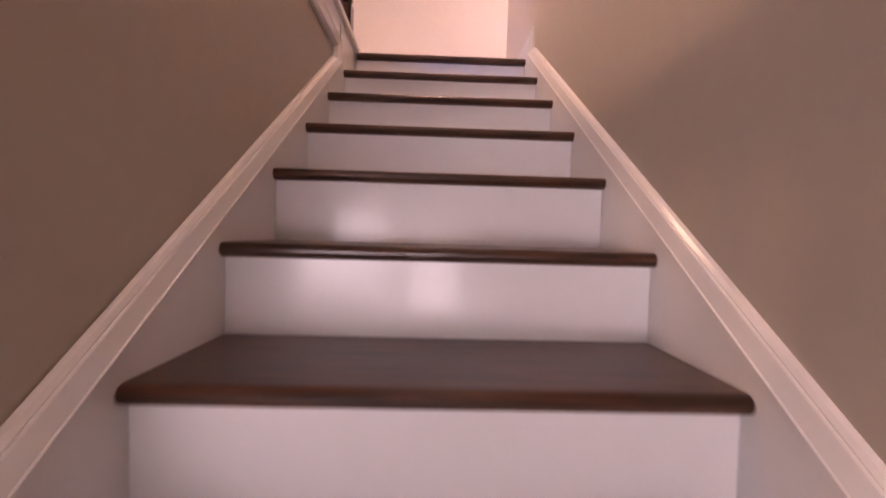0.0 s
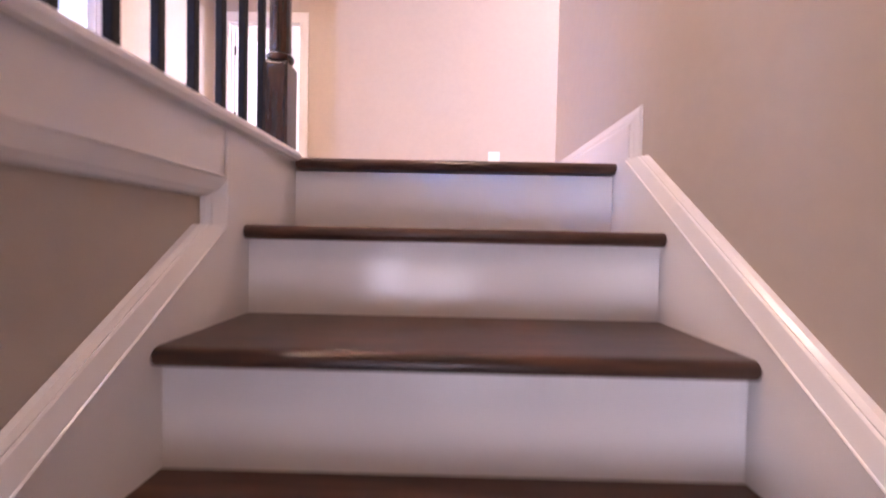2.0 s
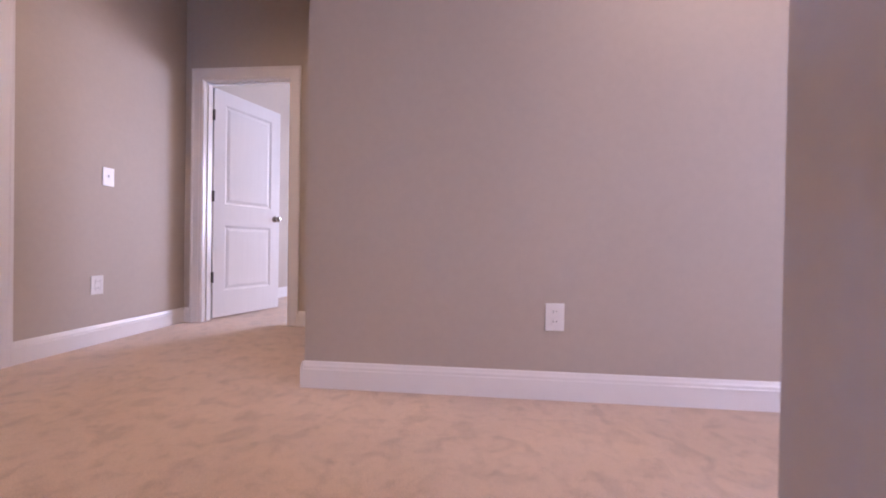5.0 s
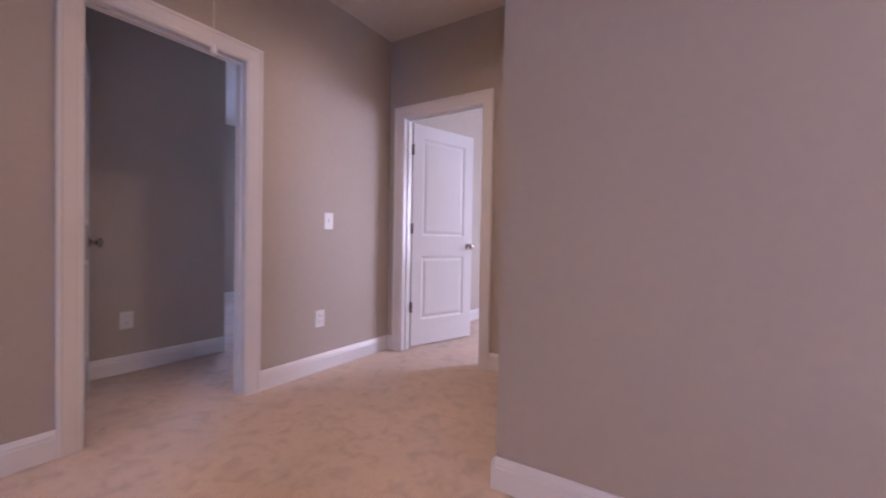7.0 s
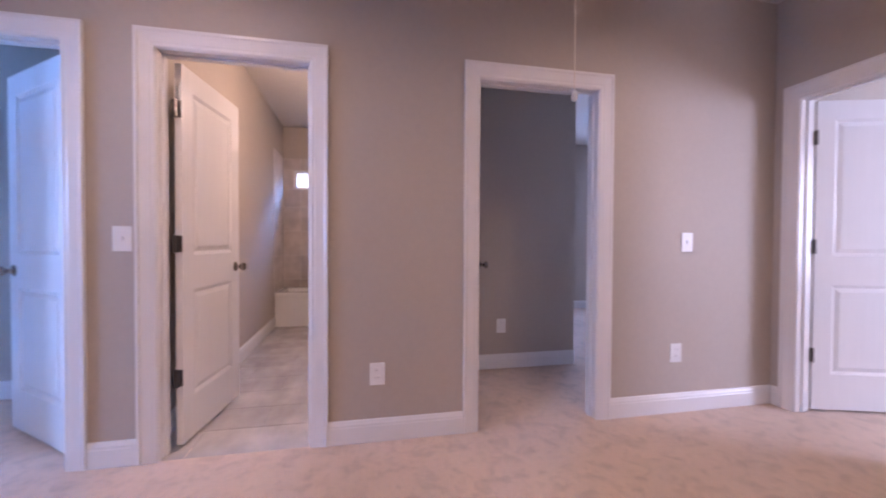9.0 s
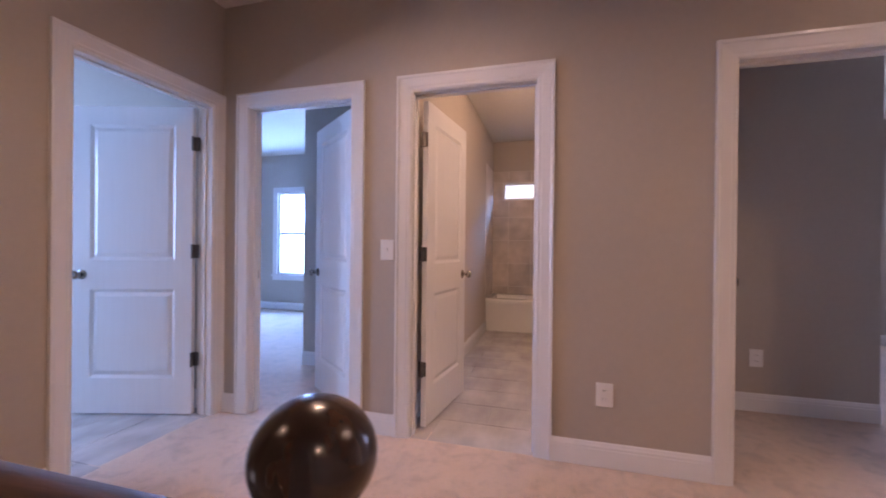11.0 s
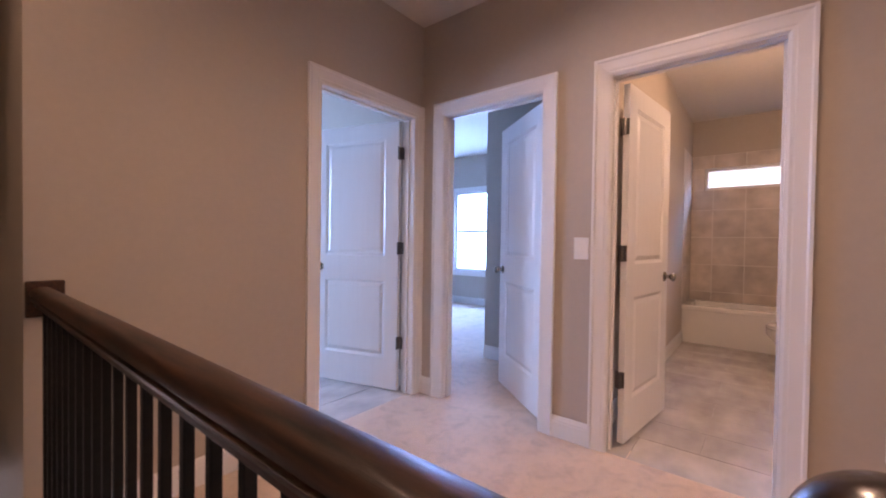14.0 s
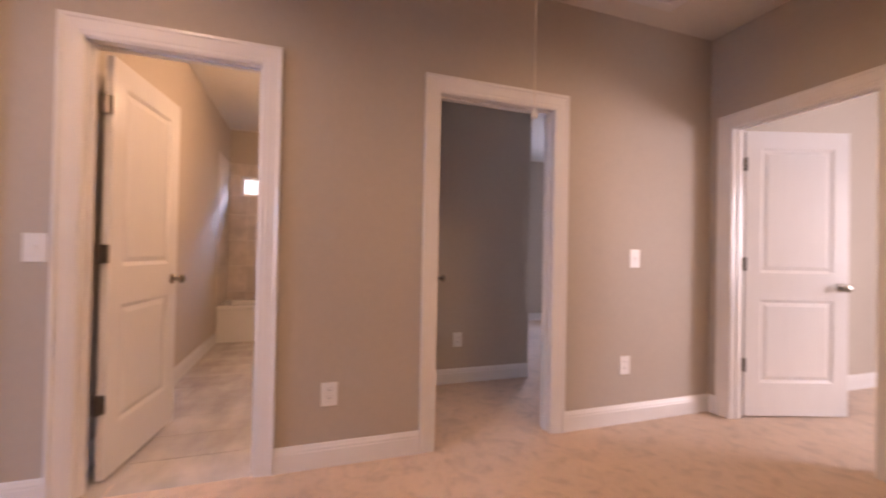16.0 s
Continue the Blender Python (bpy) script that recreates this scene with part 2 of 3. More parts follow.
# walls
structure("wall_west", holed("x", WX2, WX, SY2, NY2, -0.01, H, [hole(o) for o in DOORS_W.values()]), PAINT, "greige painted hall wall with three white door openings", "wall")
structure("wall_north", holed("y", NY, NY2, WX, 3.6, -0.01, H, [hole(ND)]), PAINT, "greige painted wall at the end of the hall", "wall")
structure("wall_south", holed("y", SY2, SY, WX, -0.033, -0.30, H, [hole(LD)]), PAINT, "greige painted hall wall beside the stair guard", "wall")
bm = boxed((BX, BY, -0.01), (3.6, BY + 0.115, H))
box(bm, (BX, BY + 0.115, -0.01), (BX + 0.115, NY, H))
structure("wall_block", bm, PAINT, "greige painted wall facing the top of the stairs", "wall")
bm = boxed((EX, -3.7, -2.7), (EX + 0.12, EY, H))
structure("wall_east", bm, PAINT, "greige painted wall along the stairs with a free end", "wall")
structure("wall_loft_east", holed("x", 3.6, 3.75, -2.6, 6.7, -0.3, H, [(-1.6, -0.2, 0.8, 2.1)]), PAINT, "greige painted wall with a window", "wall")
bm = boxed((-0.15, -3.7, -0.301), (-0.033, SY2, H))
box(bm, (-0.15, -1.74, -2.7), (-0.033, 0.0, -0.02))
structure("wall_stair", bm, PAINT, "greige painted wall beside the lower stairs", "wall")
structure("wall_stair_foot", boxed((-0.033, -3.82, -0.3), (EX + 0.12, -3.7, H)), PAINT, "greige painted wall above the stair foot", "wall")
structure("wall_loft_south", boxed((EX + 0.12, -2.72, -0.3), (3.75, -2.6, H)), PAINT, "greige painted loft wall", "wall")
structure("wall_foyer_south", holed("y", -7.12, -6.98, -4.0, 3.4, -2.7, -0.3, [(-3.3, -0.35, -1.9, -0.5), (-0.02, 0.88, -2.55, -0.62)]), PAINT, "foyer wall with windows", "wall")
structure("wall_foyer_west", boxed((-4.12, -7.12, -2.7), (-4.0, -1.64, -0.3)), PAINT, "greige painted foyer wall", "wall")
structure("wall_foyer_east", boxed((3.4, -7.12, -2.7), (3.52, -3.58, -0.3)), PAINT, "greige painted foyer wall", "wall")
bm = boxed((-4.0, -1.74, -2.7), (-0.15, -1.64, -0.3))
box(bm, (EX + 0.12, -3.7, -2.7), (3.4, -3.58, -0.3))
structure("wall_foyer_north", bm, PAINT, "greige painted foyer wall beside the stairs", "wall")
structure("ceiling_foyer", box(boxed((-4.12, -7.12, -0.34), (-0.034, -1.74, -0.301)), (-0.033, -7.12, -0.34), (3.52, -3.7, -0.301)), CEIL, "off-white foyer ceiling", "ceiling")
# rooms to the west
structure("wall_outside", holed("x", OUT - 0.15, OUT, -6.2, 6.7, -0.3, H, [(-4.55, -3.62, 0.62, 2.08), (-0.54, 0.70, 1.85, 2.126), (4.405, 5.34, 0.62, 2.10)]), PAINT, "outside wall of the rooms with windows", "wall")
structure("wall_bath_south", boxed((OUT, -0.80, -0.01), (WX2, -0.685, H)), PAINT, "greige painted bathroom side wall", "wall")
structure("wall_bath_north", boxed((OUT, 0.84, -0.01), (WX2, 0.955, H)), PAINT, "greige painted bathroom side wall", "wall")
bm = boxed((-3.33, -2.09, -0.01), (-3.215, -0.80, H))
structure("wall_closet", bm, PAINT, "greige painted closet wall inside the bedroom", "wall")
structure("wall_closet_back", boxed((OUT, -2.09, -0.01), (-3.33, -1.975, H)), PAINT, "greige painted closet wall inside the bedroom", "wall")
structure("wall_study", boxed((-3.315, 0.955, -0.01), (-3.2, 2.30, H)), PAINT, "greige painted wall facing the study door", "wall")
structure("wall_study_back", boxed((OUT, 2.185, -0.01), (-3.315, 2.30, H)), PAINT, "greige painted wall in the far room", "wall")
structure("wall_bedroom_east", boxed((WX2, -6.2, -0.01), (WX, SY2, H)), PAINT, "greige painted wall between bedroom and laundry", "wall")
structure("wall_bedroom_south", boxed((OUT, -6.32, -0.01), (WX, -6.2, H)), PAINT, "greige painted bedroom wall", "wall")
structure("wall_laundry_south", holed("y", -4.6, -4.48, WX, -0.15, -0.01, H, [(-1.3, -0.4, 0.85, 2.15)]), PAINT, "laundry outside wall with a window", "wall")
structure("wall_room_north", holed("y", 6.7, 6.82, OUT, 3.75, -0.01, H, [(0.5, 1.9, 0.8, 2.2)]), PAINT, "far wall of the north rooms", "wall")
structure("wall_room_division", boxed((WX2 - 0.0, NY2, -0.01), (WX, 6.7, H)), PAINT, "greige painted wall between two rooms", "wall")

# floors and ceiling
bm = boxed((WX2, SY2, -0.3), (-0.048, 0.12, -0.004))
box(bm, (WX2, 0.12, -0.3), (3.6, NY2, -0.004))
box(bm, (EX + 0.06, -2.6, -0.3), (3.6, 0.12, -0.004))
structure("floor_hall", bm, CARPET, "beige cut-pile hall carpet with foot marks", "floor")
bm = boxed((OUT, -6.2, -0.3), (WX2, -0.80, -0.004))
structure("floor_bedroom", bm, CARPET, "beige bedroom carpet", "floor")
structure("floor_study", boxed((OUT, 0.955, -0.3), (WX2, 6.7, -0.004)), CARPET, "beige carpet of the far room", "floor")
structure("floor_north_room", boxed((WX, NY2, -0.3), (3.6, 6.7, -0.004)), CARPET, "beige carpet of the north room", "floor")
BATHF = structure("floor_bath", boxed((OUT, -0.685, -0.3), (WX2, 0.84, -0.010)), FGROUT, "grey marble tiled bathroom floor", "floor")
LAUNF = structure("floor_laundry", boxed((WX, -4.48, -0.3), (-0.15, SY2, -0.010)), FGROUT, "grey marble tiled laundry floor", "floor")
structure("floor_lower", boxed((-4.0, -6.98, -2.8), (3.4, -1.74, -2.618)), WOOD, "dark wooden lower floor", "floor")
structure("ceiling", boxed((OUT - 0.15, -6.32, H), (3.75, 6.82, H + 0.15)), CEIL, "off-white painted ceiling", "ceiling")
structure("ground", boxed((-400, -400, -3.2), (400, 400, -3.0)), GROUND, "lawn around the house", "ground")

# ---- baseboards ----
BB = [(0, 0), (0.016, 0), (0.016, 0.088), (0.0135, 0.093), (0.0135, 0.104), (0.010, 0.112), (0.008, 0.120), (0.004, 0.126), (0, 0.126)]


def baseboard(p, q, out, trim=0.0):
    """A moulded baseboard from p to q (x, y) with its face towards out; above trim its start runs on as a mitre."""
    bm = sweep(BB, [(*p, -0.002), (*q, -0.002)], ((*out, 0), (0, 0, 1)))
    if trim:
        d = (Vector(p) - Vector(q)).normalized()
        for v in bm.verts:
            if (v.co.xy - Vector(q)).length > (Vector(p) - Vector(q)).length - 0.001 and v.co.z > trim:
                v.co.xy += d * (v.co.z + 0.002 - trim)
    ob = part("baseboard", bm, TRIM)
    return tagged(ob, "white moulded baseboard along the wall", "baseboard", kind="structure")


CW = 0.093  # casing width
for y0, y1 in ((SY, DOORS_W["A"][0] - CW), (DOORS_W["A"][1] + CW, DOORS_W["B"][0] - CW), (DOORS_W["B"][1] + CW, DOORS_W["C"][0] - CW), (DOORS_W["C"][1] + CW, NY)):
    baseboard((WX, y0), (WX, y1), (1, 0))
baseboard((WX + 0.016, NY), (ND[0] - CW, NY), (0, -1))
baseboard((ND[1] + CW, NY), (BX - 0.016, NY), (0, -1))
baseboard((BX, NY), (BX, BY - 0.016), (-1, 0))
baseboard((BX, BY), (3.6, BY), (0, -1))
baseboard((LD[1] + CW, SY), (-0.15, SY), (0, 1))
baseboard((EX, -0.062), (EX, EY + 0.016), (-1, 0), 0.088)
baseboard((EX, EY), (EX + 0.12, EY), (0, 1))
baseboard((-5.33, -0.685), (WX2, -0.685), (0, 1))
baseboard((-5.33, 0.84), (WX2, 0.84), (0, -1))
baseboard((-3.215, -2.09), (-3.215, -0.80), (1, 0))
baseboard((-3.33, -2.09), (OUT, -2.09), (0, -1))
baseboard((OUT, -6.2), (OUT, -2.09), (1, 0))
baseboard((-3.2, 0.955), (-3.2, 2.30), (1, 0))
baseboard((-3.315, 2.30), (OUT, 2.30), (0, 1))
baseboard((OUT, 2.30), (OUT, 6.7), (1, 0))
baseboard((WX, NY2), (WX, 6.7), (1, 0))
baseboard((WX, 6.7), (3.6, 6.7), (0, -1))
baseboard((WX, -4.48), (-0.15, -4.48), (0, 1))
baseboard((WX, -4.48), (WX, SY2), (1, 0))

# ---- door frames and doors ----
CAS = [(0, 0), (0.093, 0), (0.093, 0.020), (0.080, 0.020), (0.073, 0.015), (0.055, 0.013), (0.030, 0.0115), (0.022, 0.009), (0.010, 0.009), (0.004, 0.006), (0, 0.004)]


def casing_side(frame_ob, wall_c, out, axis, o):
    """Mitred casing round an opening on one wall face."""
    def put(name, a, b, bm):
        return part(name, bm, TRIM, frame_ob)

    def P(along, up, off):
        return Vector((wall_c + off * out, along, up)) if axis == "x" else Vector((along, wall_c + off * out, up))

    a0, a1, h = o[0] - 0.004, o[1] + 0.004, OH + 0.004
    for name, ends in (("side_casing", (lambda u: (a0 - u, -0.003), lambda u: (a0 - u, h + u))), ("side_casing", (lambda u: (a1 + u, -0.003), lambda u: (a1 + u, h + u))), ("head_casing", (lambda u: (a0 - u, h + u), lambda u: (a1 + u, h + u)))):
        bm = bmesh.new()
        rings = [[bm.verts.new(P(*e(u), w)) for u, w in CAS] for e in ends]
        k = len(CAS)
        for i in range(k):
            bm.faces.new((rings[0][i], rings[0][(i + 1) % k], rings[1][(i + 1) % k], rings[1][i]))
        bm.faces.new(rings[0][::-1])
        bm.faces.new(rings[1])
        put(name, 0, 0, bm)


def door_frame(axis, c_hall, c_room, o, both=True):
    fr = tagged(empty("door_frame"), "white moulded door casing and jambs", "door frame", "door frames", "structure")
    out = 1 if c_hall > c_room else -1
    casing_side(fr, c_hall, out, axis, o)
    casing_side(fr, c_room, -out, axis, o)
    lo, hi = sorted((c_hall, c_room))
    sm = (lo + hi) / 2

    def B(a, b, z0, z1, c0, c1):
        return boxed((c0, a, z0), (c1, b, z1), 0.0015) if axis == "x" else boxed((a, c0, z0), (b, c1, z1), 0.0015)

    part("jamb", B(o[0] - J + 0.001, o[0], -0.003, OH, lo + 0.0006, hi - 0.0006), TRIM, fr)
    part("jamb", B(o[1], o[1] + J - 0.001, -0.003, OH, lo + 0.0006, hi - 0.0006), TRIM, fr)
    part("head_jamb", B(o[0] - J + 0.001, o[1] + J - 0.001, OH, OH + J - 0.001, lo + 0.0006, hi - 0.0006), TRIM, fr)
    s0, s1 = (sm - 0.022, sm + 0.012) if out > 0 else (sm - 0.012, sm + 0.022)
    part("door_stop", B(o[0], o[0] + 0.011, -0.003, OH, s0, s1), TRIM, fr)
    part("door_stop", B(o[1] - 0.011, o[1], -0.003, OH, s0, s1), TRIM, fr)
    part("door_stop", B(o[0] + 0.011, o[1] - 0.011, OH - 0.011, OH, s0, s1), TRIM, fr)
    return fr


def panel_face(bm, w, h, y, sign):
    """One face of a two-panel door in the plane y, with sunk mouldings and raised fields."""
    xs = [0, 0.112, w - 0.112, w]
    zs = [0, 0.232, 0.822, 1.012, h - 0.118, h]
    v = [[bm.verts.new((x, y, z)) for z in zs] for x in xs]
    for i in range(3):
        for k in range(5):
            q = (v[i][k], v[i + 1][k], v[i + 1][k + 1], v[i][k + 1])
            if i == 1 and k in (1, 3):
                x0, x1, z0, z1 = xs[1], xs[2], zs[k], zs[k + 1]
                prev = list(q)
                for ins, dep in ((0.020, 0.0095), (0.023, 0.0095), (0.048, 0.0025)):
                    ring = [bm.verts.new((a, y - sign * dep, b)) for a, b in ((x0 + ins, z0 + ins), (x1 - ins, z0 + ins), (x1 - ins, z1 - ins), (x0 + ins, z1 - ins))]
                    for j in range(4):
                        bm.faces.new((prev[j], prev[(j + 1) % 4], ring[(j + 1) % 4], ring[j]))
                    prev = ring
                bm.faces.new(prev)
            else:
                bm.faces.new(q)
    return v


def door(name, hinge, angle, w, flip, label):
    """A two-panel door hung at hinge (x, y); it runs along angle (degrees), flip is the side of the hinge barrel."""
    T, h = 0.035, 2.025
    d = tagged(empty(name, pose(hinge[0], hinge[1], 0.012, 0, 0, angle)), label, "door", "doors", "structure")
    bm = bmesh.new()
    f = panel_face(bm, w, h, 0.0, -1)
    g = panel_face(bm, w, h, T, 1)
    nx, nz = 4, 6
    for k in range(nz - 1):
        bm.faces.new((f[0][k], f[0][k + 1], g[0][k + 1], g[0][k]))
        bm.faces.new((f[3][k], f[3][k + 1], g[3][k + 1], g[3][k]))
    for i in range(nx - 1):
        bm.faces.new((f[i][0], f[i + 1][0], g[i + 1][0], g[i][0]))
        bm.faces.new((f[i][5], f[i + 1][5], g[i + 1][5], g[i][5]))
    part("slab", bm, DOORW, d)
    for z in (0.315, 1.03, 1.742):
        hb = boxed((-0.004, 0.002 if flip > 0 else T - 0.034, z), (-0.0005, 0.034 if flip > 0 else T - 0.002, z + 0.089))
        y = -0.006 if flip > 0 else T + 0.006
        bmc = lathe([(0.0075, z - 0.003), (0.0075, z + 0.092)], 12)
        bmesh.ops.translate(bmc, vec=(-0.003, y, 0), verts=bmc.verts[:])
        tmp = bpy.data.meshes.new("t")
        bmc.to_mesh(tmp)
        hb.from_mesh(tmp)
        bmc.free()
        bpy.data.meshes.remove(tmp)
        box(hb, (-0.034, T / 2 - 0.004, z), (0.0015, T / 2 + 0.004, z + 0.089))
        part("hinge", hb, BRONZE, d, "dark metal butt hinge")
    for s, y in ((-1, 0.0), (1, T)):
        prof = [(0.033, 0), (0.033, 0.005), (0.028, 0.009), (0.013, 0.012), (0.012, 0.032), (0.021, 0.038), (0.0285, 0.048), (0.0285, 0.058), (0.022, 0.066), (0.006, 0.069)]
        part("knob", lathe(prof, 24), NICKEL, d, "satin nickel door knob", m=pose(w - 0.062, y, 0.915, 90 if s < 0 else -90, 0, 0))
    part("latch", boxed((w - 0.0005, T / 2 - 0.012, 0.885), (w + 0.002, T / 2 + 0.012, 0.945)), NICKEL, d)
    return d


for k in "ABC":
    door_frame("x", WX, WX2, DOORS_W[k])
door_frame("y", NY, NY2, ND)
door_frame("y", SY, SY2, LD)


def along(p, q):
    return math.degrees(math.atan2(q[1] - p[1], q[0] - p[0]))


door("door_1", (-2.245, -1.012), along((-2.245, -1.012), (-2.72, -1.60)), 0.742, 1, "white two-panel door standing open into the bedroom")
door("door_2", (-2.248, -0.540), along((-2.248, -0.540), (-2.925, -0.457)), 0.707, -1, "white two-panel door standing open into the bathroom")
door("door_3", (-2.245, 1.073), along((-2.245, 1.073), (-2.90, 1.302)), 0.755, -1, "white two-panel door standing open into the far room")
door("door_4", (-1.948, 3.305), along((-1.948, 3.305), (-1.72, 4.03)), 0.752, 1, "white two-panel door half open into the bright north room")
door("door_5", (-2.020, -2.095), along((-2.020, -2.095), (-1.82, -2.80)), 0.785, -1, "white two-panel door half open into the laundry")
for y, z in ((DOORS_W["A"][0] + 0.0008, 0.93), (DOORS_W["C"][1] - 0.0008, 0.93)):
    tagged(part("strike_plate", boxed((WX2 + 0.02, y - 0.0006, z - 0.03), (WX2 + 0.05, y + 0.0006, z + 0.03)), BRONZE), "dark metal strike plate on the door jamb", "strike plate")

# ---- stairs ----
R, D = 0.187, 0.255
SL, SR = -0.012, 0.855
stair = tagged(empty("staircase"), "stairs with dark oak treads and white risers", "staircase", kind="structure")


def tread(y_front, depth, top, x_left=SL - 0.0032):
    """One tread with a rounded nosing."""
    th, n = 0.030, 7
    prof = [(depth, 0), (depth, -th)]
    for i in range(n + 1):
        a = -math.pi / 2 - math.pi * i / n
        prof.append((0.015 + 0.015 * math.cos(a), -th / 2 + (th / 2) * math.sin(a)))
    bm = sweep(prof, [(x_left, y_front, top), (SR - 0.0008 + 0.004, y_front, top)], ((0, 1, 0), (0, 0, 1)))
    return bm


for k in range(0, -14, -1):
    y, z = k * D, k * R
    dep = D + 0.032 if k else 0.142
    part("tread", tread(y, dep, z if k else 0.004, SL - 0.0032 if k else -0.004), WOOD, stair, "dark stained oak tread" if k == 0 else "")
    part("riser", boxed((SL + 0.0005, y + 0.024, z - R), (SR - 0.0005, y + 0.039, z - 0.030)), RISER, stair, "white painted riser" if k == 0 else "")

# skirts with capped mouldings
ys = -14 * D


def skirt(x0, x1, poly):
    bm = bmesh.new()
    a = [bm.verts.new((x0, y, z)) for y, z in poly]
    b = [bm.verts.new((x1, y, z)) for y, z in poly]
    bm.faces.new(a)
    bm.faces.new(b[::-1])
    for i in range(len(poly)):
        bm.faces.new((a[i], a[(i + 1) % len(poly)], b[(i + 1) % len(poly)], b[i]))
    return bm


S = R / D
part("skirt_board", skirt(EX - 0.0005, SR, [(ys, S * ys - 0.35), (-0.058, -0.35), (-0.058, S * -0.058 + 0.050), (ys, S * ys + 0.050)]), TRIM, stair)
part("skirt_board", skirt(EX - 0.0005, SR + 0.0006, [(-0.062, -0.4), (0.05, -0.4), (0.05, 0.004), (0.03, 0.086), (-0.062, 0.086)]), TRIM, stair)
part("skirt_board", skirt(-0.0325, SL, [(ys, S * ys - 0.35), (0.03, -0.35), (0.03, -0.006), (-0.318, -0.006), (-0.318, S * -0.318 + 0.050), (ys, S * ys + 0.050)]), TRIM, stair)
MOLD = [(-0.018, -0.0095), (0.0075, -0.0095), (0.0085, -0.008), (0.0075, -0.0062), (0.0060, -0.0055), (-0.001, 0.0205), (-0.003, 0.0222), (-0.0045, 0.0226), (-0.0045, 0.0245), (-0.010, 0.030), (-0.018, 0.0325)]
ca, sa = math.cos(math.atan(S)), math.sin(math.atan(S))
up = (0, -sa, ca)


def rake(x, o, z_end):
    """The raked moulding on a skirt, cut level at its head."""
    bm = bmesh.new()
    rings = []
    for zc in (S * ys, z_end):
        rings.append([bm.verts.new((x + o * p, (zc - 0.054 - ca * q) / S - sa * q, zc)) for p, q in MOLD])
    k = len(MOLD)
    for i in range(k):
        bm.faces.new((rings[0][i], rings[0][(i + 1) % k], rings[1][(i + 1) % k], rings[1][i]))
    bm.faces.new(rings[0][::-1])
    bm.faces.new(rings[1])
    return bm


part("skirt_moulding", rake(SR, -1, -0.004), TRIM, stair)
part("skirt_moulding", rake(SL, 1, -0.192), TRIM, stair)
# upright stops at the skirt heads
bm = bmesh.new()
rings = [[bm.verts.new((EX - p, -0.062 - q, z0 + f * q)) for p, q in [(0, 0)] + [(u, w - 0.088) for u, w in BB if w >= 0.088]] for z0, f in ((-0.02, 0), (0.086, 1))]
for i in range(len(rings[0])):
    j = (i + 1) % len(rings[0])
    bm.faces.new((rings[0][i], rings[0][j], rings[1][j], rings[1][i]))
bm.faces.new(rings[0][::-1])
bm.faces.new(rings[1])
part("skirt_moulding", bm, TRIM, stair)
part("skirt_moulding", sweep(MOLD, [(SL, -0.337, -0.205), (SL, -0.337, -0.106)], ((1, 0, 0), (0, -1, 0))), TRIM, stair)
part("corner_bead", boxed((SL - 0.002, -0.320, -0.19), (SL + 0.003, -0.311, -0.012), 0.002), TRIM, stair)
# level band under the guard
part("fascia_board", boxed((-0.0325, SY2, -0.116), (SL - 0.002, -0.318, -0.006)), TRIM, stair, "white level board at the floor edge")
part("fascia_moulding", sweep([(a + 0.004 if a > -0.012 else a, -b) for a, b in MOLD], [(SL - 0.002, SY2, -0.110), (SL - 0.002, -0.329, -0.110)], ((1, 0, 0), (0, 0, 1))), TRIM, stair)
CAPP = [(-0.150, 0.0), (-0.150, 0.012), (-0.146, 0.016), (0.006, 0.016), (0.010, 0.012), (0.010, 0.003), (0.006, -0.006), (-0.146, -0.006)]
part("floor_cap", sweep(CAPP, [(0, SY + 0.001, 0), (0, 0.002, 0)], ((1, 0, 0), (0, 0, 1))), TRIM, stair, "white wooden cap board under the balusters")
part("floor_cap", boxed((-0.150, 0.002, -0.004), (-0.006, 0.124, 0.0155)), TRIM, stair)

# ---- guard rail ----
GX = -0.079
NPY = 0.090
newel = tagged(empty("newel_post", pose(-0.086, NPY, 0.0155)), "dark stained newel post with a turned ball top", "newel post")
bm = boxed((-0.036, -0.036, 0), (0.036, 0.036, 0.262), 0.002)
v = [bm.verts.new((a * 0.0355, b * 0.0355, 0.262)) for a, b in ((-1, -1), (1, -1), (1, 1), (-1, 1))]
w = [bm.verts.new((a * 0.024, b * 0.024, 0.280)) for a, b in ((-1, -1), (1, -1), (1, 1), (-1, 1))]
for i in range(4):
    bm.faces.new((v[i], v[(i + 1) % 4], w[(i + 1) % 4], w[i]))
bm.faces.new(w)
part("base_block", bm, WOODZ, newel)
part("collar", lathe([(0.027, 0.270), (0.034, 0.275), (0.0385, 0.282), (0.0385, 0.288), (0.034, 0.294), (0.030, 0.297)]), WOODZ, newel)
part("shaft", lathe([(0.0295, 0.296), (0.0305, 0.31), (0.030, 0.45), (0.028, 0.60), (0.026, 0.74), (0.025, 0.775), (0.031, 0.782), (0.031, 0.790), (0.026, 0.797)]), WOODZ, newel)
part("top_block", boxed((-0.035, -0.035, 0.797), (0.035, 0.035, 0.948), 0.004), WOODZ, newel)
BR = 0.0340
ballp = [(0.032, 0.948), (0.032, 0.956), (0.024, 0.964), (0.018, 0.980)] + [(BR * math.sin(radians(a)), 1.000 - 0.92 * BR * math.cos(radians(a))) for a in range(38, 181, 8)]
part("ball_cap", lathe(ballp, 40), WOODZ, newel, "glossy dark turned wooden ball")

